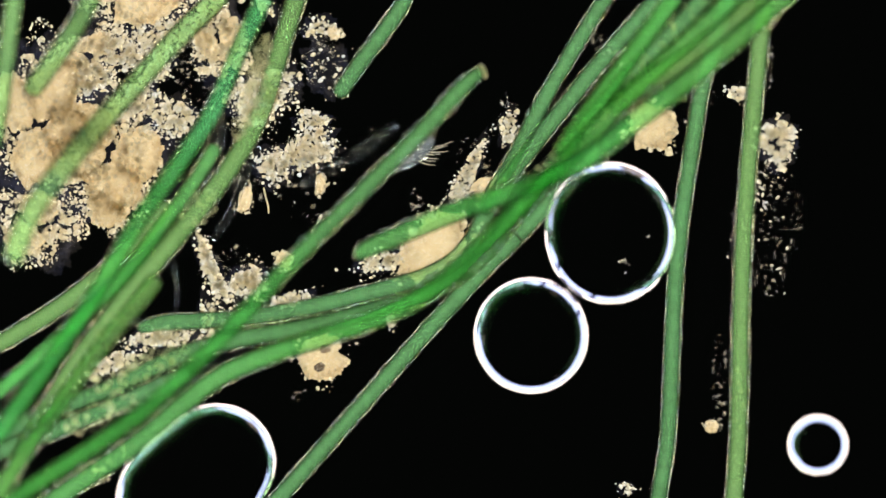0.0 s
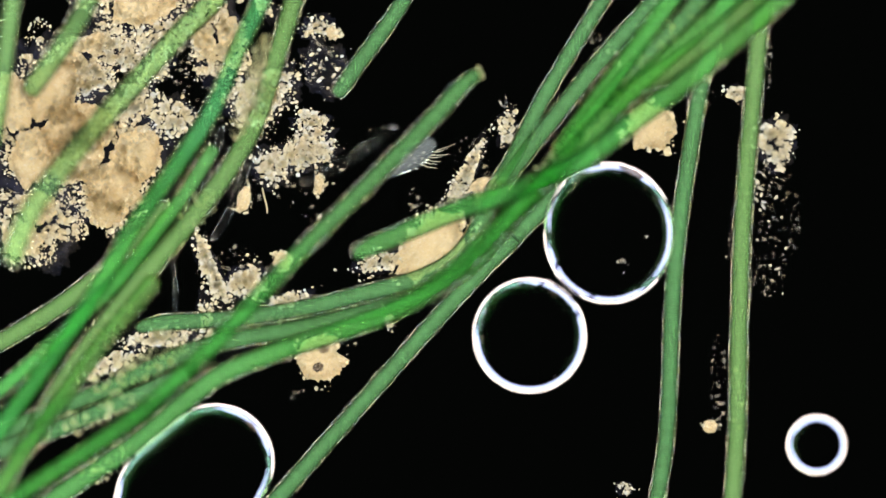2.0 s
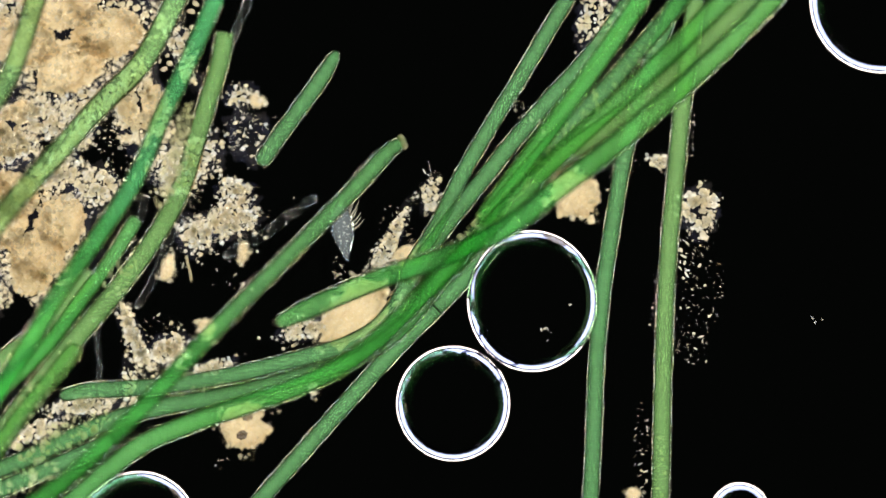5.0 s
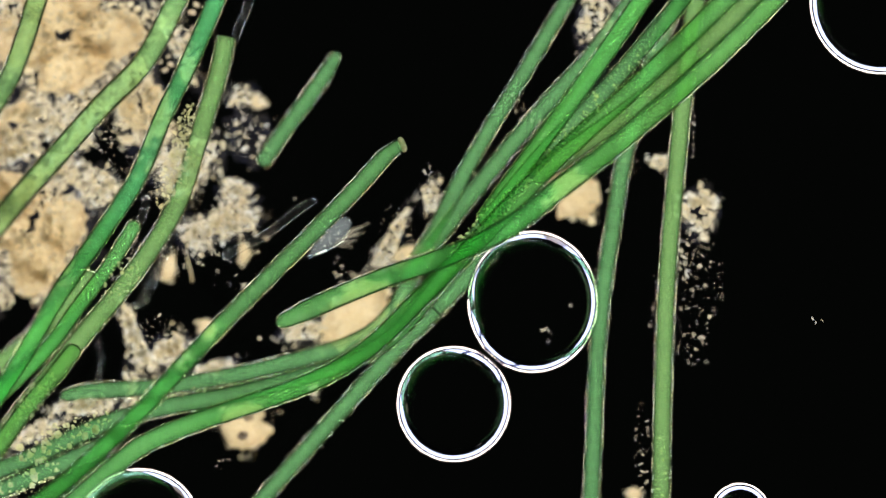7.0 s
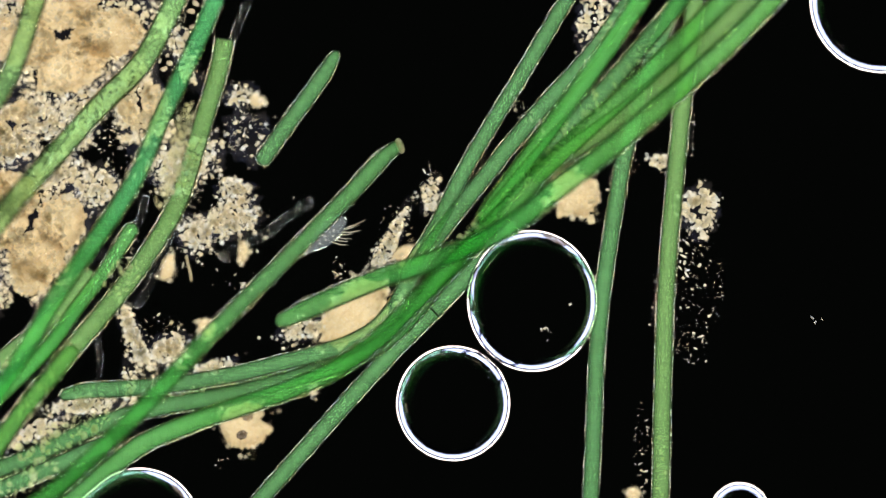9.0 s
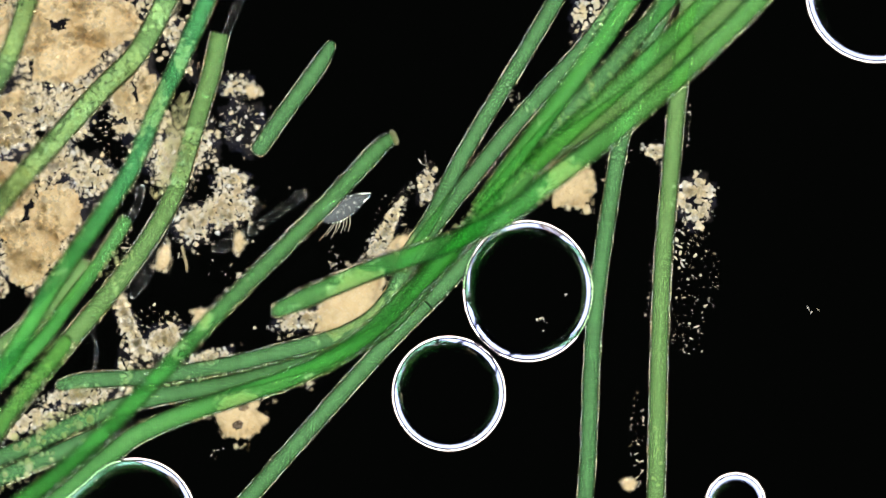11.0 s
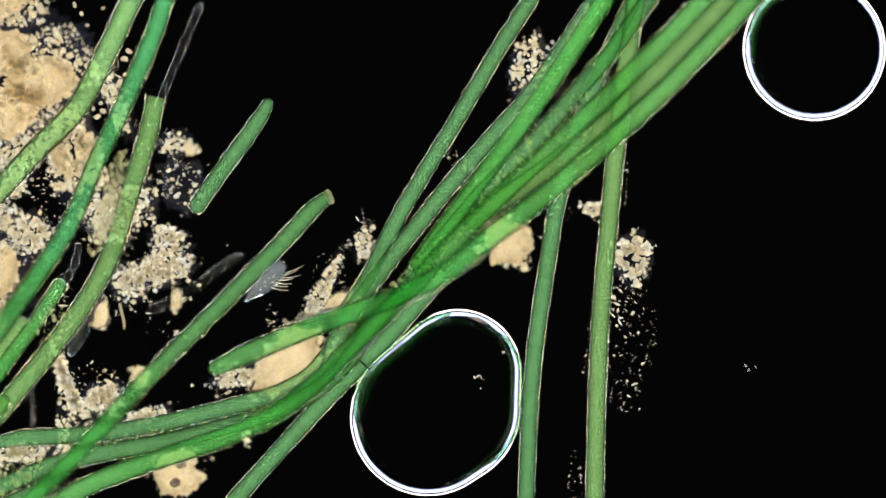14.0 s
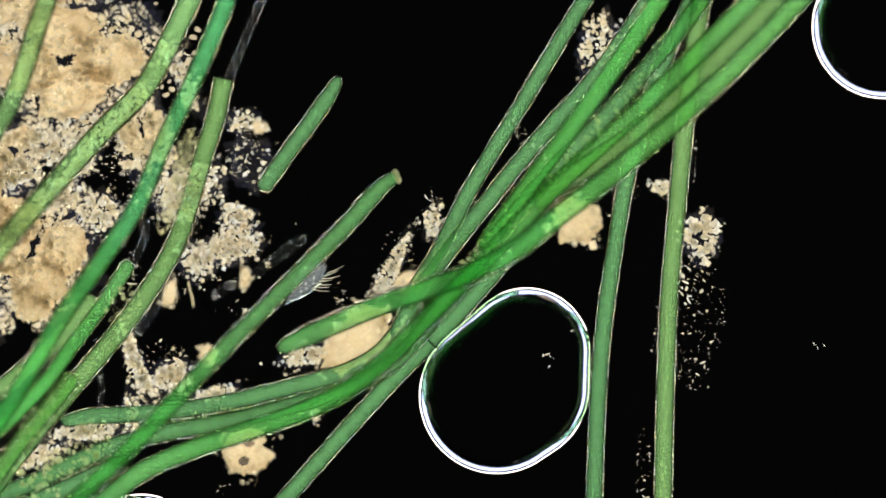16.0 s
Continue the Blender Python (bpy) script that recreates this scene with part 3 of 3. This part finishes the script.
CHAIN = [(338, 20), (342, 48), (330, 62), (322, 80), (312, 92), (318, 106), (300, 112), (290, 122), (305, 72), (296, 98), (346, 6), (283, 108), (189, -70), (262, -60), (250, -76), (330, -45), (300, -70), (272, -40)]
loose_grains(CHAIN, [6.5, 6, 7, 7.5, 6.5, 6, 8, 6, 5.5, 5, 6, 5.5, 9, 6, 7, 6, 5, 5], "ochre mineral grain in a row beside a dark green filament", "grains beside the dark filament", 41, OCHRE)
STRAY = [(1205, 442), (1216, 430), (1212, 465), (1238, 470), (1248, 505), (1210, 492), (1255, 560), (1228, 590), (1205, 545), (1225, 512), (1250, 640), (1150, 575), (1155, 545),
         (460, 178), (470, 262), (430, 505), (445, 512), (458, 598), (500, 586), (455, 445), (520, 350), (1106, 282), (1075, 336)]
loose_grains(STRAY, [4.5, 3.5, 4.5, 4.5, 3.5, 3, 3, 3, 3, 3, 2.5, 2.5, 3, 7, 4, 6.5, 4, 4.5, 4, 3.5, 2, 3, 3], "pale mineral grain hanging loose in the water", "stray grains", 42, CRUMB)


# ---- air bubbles pressed flat between the glasses ----
def rim_profile(rho, n=18, most=100):
    """Half a tube's outline, flatter below where it sits on the slide: how far in from the edge (at most so far), and how high."""
    end = math.acos(1 - min(most / rho, 1))
    return [(rho * (1 - math.cos(a)), rho * math.sin(a) * (1.0 if a > 0 else 0.3)) for a in np.linspace(-end, end, n)]


RINGS = 23
CLEAR = bpy.data.materials.new("clear_air_wall")
CLEAR.use_nodes = True
CLEAR.node_tree.nodes.clear()
CLEAR.node_tree.links.new(CLEAR.node_tree.nodes.new("ShaderNodeBsdfTransparent").outputs[0], CLEAR.node_tree.nodes.new("ShaderNodeOutputMaterial").inputs[0])


def clear_underside(me, count):
    """The lower half of a rim bends light away without shining: its own clear material."""
    me.materials.append(CLEAR)
    low = [1 if k % (count - 1) < (count - 1) // 2 else 0 for k in range(len(me.polygons))]
    me.polygons.foreach_set("material_index", low)
    return me


def whole_bubble(cx, cy, radius, label, z):
    """A round bubble: bulging rim all round, level top and bottom."""
    o = P(cx, cy, z)
    ob = thing("air_bubble", o, label, "air bubble", "air bubbles")
    n, prof, v, f = 120, rim_profile(100, RINGS, radius * 0.85), [], []
    for j in range(n):
        a = 2 * math.pi * j / n
        for inn, h in prof:
            v.append(((radius - inn) * math.cos(a) * U, (radius - inn) * math.sin(a) * U, h * U))
    m = len(prof)
    for j in range(n):
        for i in range(m - 1):
            k = (j + 1) % n
            f.append((j * m + i, k * m + i, k * m + i + 1, j * m + i + 1))
    part("rim", clear_underside(mesh_of("rim", v, f, AIR), m), None, ob, "bright bulging rim")
    for i, name in ((0, "base_film"), (m - 1, "top_film")):
        disc = [v[j * m + i] for j in range(n)]
        part(name, mesh_of(name, disc, [range(n) if i else range(n)[::-1]], AIR if i else CLEAR, False), None, ob, "clear level film of the bubble")
    return ob


whole_bubble(1559, 3, 128, "round air bubble with a bright rim in open water", 60)
whole_bubble(1309, 907, 55, "small round air bubble with a thick bright rim", 66)

RIM, BUBBLE = 40, 52


def rim_piece(radius, length, rho):
    """A short stretch of a bubble's bulging rim; its outer edge at the origin, outward along x."""
    prof, v, f, n = rim_profile(rho, RINGS), [], [], 5
    for j in range(n):
        a = (j / (n - 1) - 0.5) * length / radius
        for inn, h in prof:
            v.append((((radius - inn) * math.cos(a) - radius) * U, (radius - inn) * math.sin(a) * U, h * U))
    m = len(prof)
    for j in range(n - 1):
        for i in range(m - 1):
            f.append((j * m + i, (j + 1) * m + i, (j + 1) * m + i + 1, j * m + i + 1))
    return clear_underside(mesh_of("rim_piece", v, f, AIR), m)


def hull_outline(circles, count):
    """Places and slants, evenly along the hull of circles (x, y, radius)."""
    pts = []
    for q in np.linspace(0, 2 * math.pi, 1441):
        c, w = math.cos(q), math.sin(q)
        x, y, k = max(circles, key=lambda o: o[0] * c - o[1] * w + o[2])
        pts.append((x + k * c, y - k * w, q))
    pts = np.array(pts)
    run = np.concatenate([[0], np.cumsum(np.hypot(np.diff(pts[:, 0]), np.diff(pts[:, 1])))])
    s = np.linspace(0, run[-1], count, endpoint=False)
    return [(np.interp(q, run, pts[:, 0]), np.interp(q, run, pts[:, 1]), math.degrees(np.interp(q, run, pts[:, 2]))) for q in s]


def ellipse_outline(cx, cy, rx, ry, count, start=0.0):
    out = []
    for k in range(count):
        a = 2 * math.pi * (k + start) / count
        x, y = rx * math.cos(a), ry * math.sin(a)
        out.append((cx + x, cy - y, math.degrees(math.atan2(y / ry ** 2, x / rx ** 2))))
    return out


def pieced_bubble(home, outline, bend, length, label):
    """A bubble whose rim is made of pieces along an outline, to flow when it swells or joins another.
    Returns its middle and (piece, slant, place)."""
    ob = thing("air_bubble", P(*home, BUBBLE), label, "air bubble", "air bubbles")
    me = rim_piece(bend, length, 100)
    return home, [(part("rim_piece", me, None, ob), slant, (x, y)) for x, y, slant in outline]


bubble_a = pieced_bubble((942, 533), ellipse_outline(942, 533, 117, 127, RIM), 122, 21, "air bubble touching another before they join")
bubble_b = pieced_bubble((802, 714), ellipse_outline(802, 714, 102.5, 104, RIM, 0.5), 103, 17.2, "round air bubble that joins its neighbour")
SMALL, SWOLLEN = ((248, 937, 104), (188, 1010, 122)), ((248, 935, 109), (187, 1011, 127))
bubble_c = pieced_bubble((215, 975), hull_outline(SMALL, 56), 112, 16.6, "large swelling air bubble pressed against the bundle")

# ---- the ciliate ----
ciliate = thing("ciliate", P(590, 400, 70), "small clear ciliate with stiff bristles creeping on a filament", "ciliate")
bm = bmesh.new()
bmesh.ops.create_icosphere(bm, subdivisions=4, radius=1)
for v in bm.verts:
    x, y, z = v.co
    k = 1 + 0.10 * noise.noise(v.co * 2.5) + 0.04 * noise.noise(v.co * 7)
    wide = 19 * (1 + 0.42 * x - 0.25 * x * x) * (1 if y > 0 else 0.85)
    v.co = (x * 46 * k * U, y * wide * k * U, z * 12 * k * U)
for f in bm.faces:
    f.smooth = True
shell = bm.copy()
for v in shell.verts:
    v.co *= 1.05
part("body", bm, FLESH, ciliate)
part("pellicle", shell, PELLICLE, ciliate, "clear shining skin")
rng = np.random.default_rng(5)
for i in range(7):
    x = 2 + i * 6.2
    a = radians(-66 + i * 7 + rng.uniform(-6, 6))
    ln = rng.uniform(22, 31)
    pts = [Vector((x, -14, -6)), Vector((x + math.cos(a) * ln * 0.5, -14 + math.sin(a) * ln * 0.5, -8)), Vector((x + math.cos(a) * ln + 4, -14 + math.sin(a) * ln * 0.95, -8))]
    bm = bmesh.new()
    rings = []
    for q, r in zip(pts, (0.9, 0.6, 0.3)):
        rings.append([bm.verts.new(((q.x + r * math.cos(b) * 0.9) * U, (q.y + r * math.cos(b) * 0.5) * U, (q.z + r * math.sin(b)) * U)) for b in np.linspace(0, 2 * math.pi, 7)[:-1]])
    for r0, r1 in zip(rings, rings[1:]):
        for j in range(6):
            bm.faces.new((r0[j], r0[(j + 1) % 6], r1[(j + 1) % 6], r1[j]))
    part("bristle", bm, CRYSTAL, ciliate)
for i in range(14):
    bm = bmesh.new()
    bmesh.ops.create_icosphere(bm, subdivisions=1, radius=rng.uniform(0.8, 1.7) * U)
    bmesh.ops.translate(bm, verts=bm.verts, vec=(rng.uniform(-28, 28) * U, rng.uniform(-10, 10) * U, 11 * U))
    part("vacuole", bm, CRUMB, ciliate)


# ---- what moves ----
def glide(ob, steps):
    """Slide a thing from where it lies by (t, dx, dy) in plan units."""
    x, y, z = ob.location
    walk(ob, [(t, pose(x + dx * U, y - dy * U, z)) for t, dx, dy in steps])


def motions():
    def flow(piece, home, slant, at, to, start, end):
        """Carry one piece of a rim from its place to (x, y, slant)."""
        h = P(*home, BUBBLE)
        turn = slant + ((to[2] - slant + 180) % 360 - 180)
        a, b = pose(*(P(*at, BUBBLE) - h), 0, 0, slant), pose(*(P(to[0], to[1], BUBBLE) - h), 0, 0, turn)
        walk(piece, [(0.0, a), (start, a), (end, b), (16.0, b)])

    pieces = [(p, home, slant, at) for home, out in (bubble_a, bubble_b) for p, slant, at in out]
    goal = hull_outline(((929, 575, 114), (876, 655, 140), (904, 640, 137)), 2 * RIM)
    pieces.sort(key=lambda q: (q[2] - goal[0][2]) % 360)
    for (p, home, slant, at), to in zip(pieces, goal):
        flow(p, home, slant, at, to, 13.5, 13.6)
    for (p, slant, at), to in zip(bubble_c[1], hull_outline(SWOLLEN, 56)):
        flow(p, bubble_c[0], slant, at, to, 4.0, 7.5)
    glide(c_thin, ((0, 0, 0), (3.5, -3, 5), (7, -7, 8), (9, -11, 11), (12, -16, 17), (16, -26, 31)))
    glide(f_sheath, ((0, 6, -16), (3.5, 2, -4), (9, 0, 14), (12.5, -3, 26), (16, -6, 38)))
    glide(f_pair, ((0, 4, -6), (3.5, 2, -2), (9, -5, 14), (12.5, -11, 23), (16, -16, 34)))
    glide(f_low, ((0, 2, 6), (3.5, 0, 6), (9, -7, 8), (16, -11, 13)))
    glide(f_diag, ((0, 3, -7), (2, 1, -5), (4, 0, -4), (7, -3, 0), (9, -6, 4), (12, -10, 8), (16, -15, 12)))
    glide(f_joint, ((0, 8, -10), (4, 3, -4), (9, -3, 3), (12, -8, 8), (16, -12, 12)))
    rows = []
    for t, x, y, z, turn, roll in ((0, 592, 396, 66, 40, 0), (0.9, 596, 400, 60, 30, 0), (2.0, 598, 401, 60, 40, 0), (2.4, 605, 403, 60, 70, 0), (2.7, 614, 408, 58, 100, 0), (3.0, 619, 412, 58, 128, 0), (4.2, 621, 414, 58, 130, 0),
                                   (5.2, 604, 412, 62, 85, 0), (6.3, 586, 412, 66, 42, 0), (7.0, 582, 421, 66, 42, 0), (8.0, 577, 413, 66, 42, 0), (9.2, 575, 419, 66, 42, 0),
                                   (9.6, 584, 412, 60, 78, 36), (10.0, 594, 405, 56, 114, 72), (10.4, 606, 396, 56, 150, 108), (10.8, 616, 388, 60, 190, 144), (11.3, 625, 379, 66, 225, 180), (12.0, 621, 371, 66, 225, 180), (12.3, 624, 369, 66, 225, 180),
                                   (12.45, 614, 388, 60, 190, 144), (12.6, 608, 397, 56, 150, 108), (12.72, 603, 402, 54, 115, 72), (12.85, 599, 405, 56, 80, 36), (13.0, 596, 407, 60, 48, 0), (13.8, 588, 415, 64, 45, 0), (14.5, 581, 419, 66, 42, 0), (15.0, 567, 431, 66, 44, 0),
                                   (15.5, 550, 446, 66, 46, 0), (16.0, 537, 457, 66, 46, 0)):
        rows.append((t, Matrix.Translation(P(x, y, z - 18)) @ pose(0, 0, 0, roll, 0, turn)))
    walk(ciliate, rows)


motions()
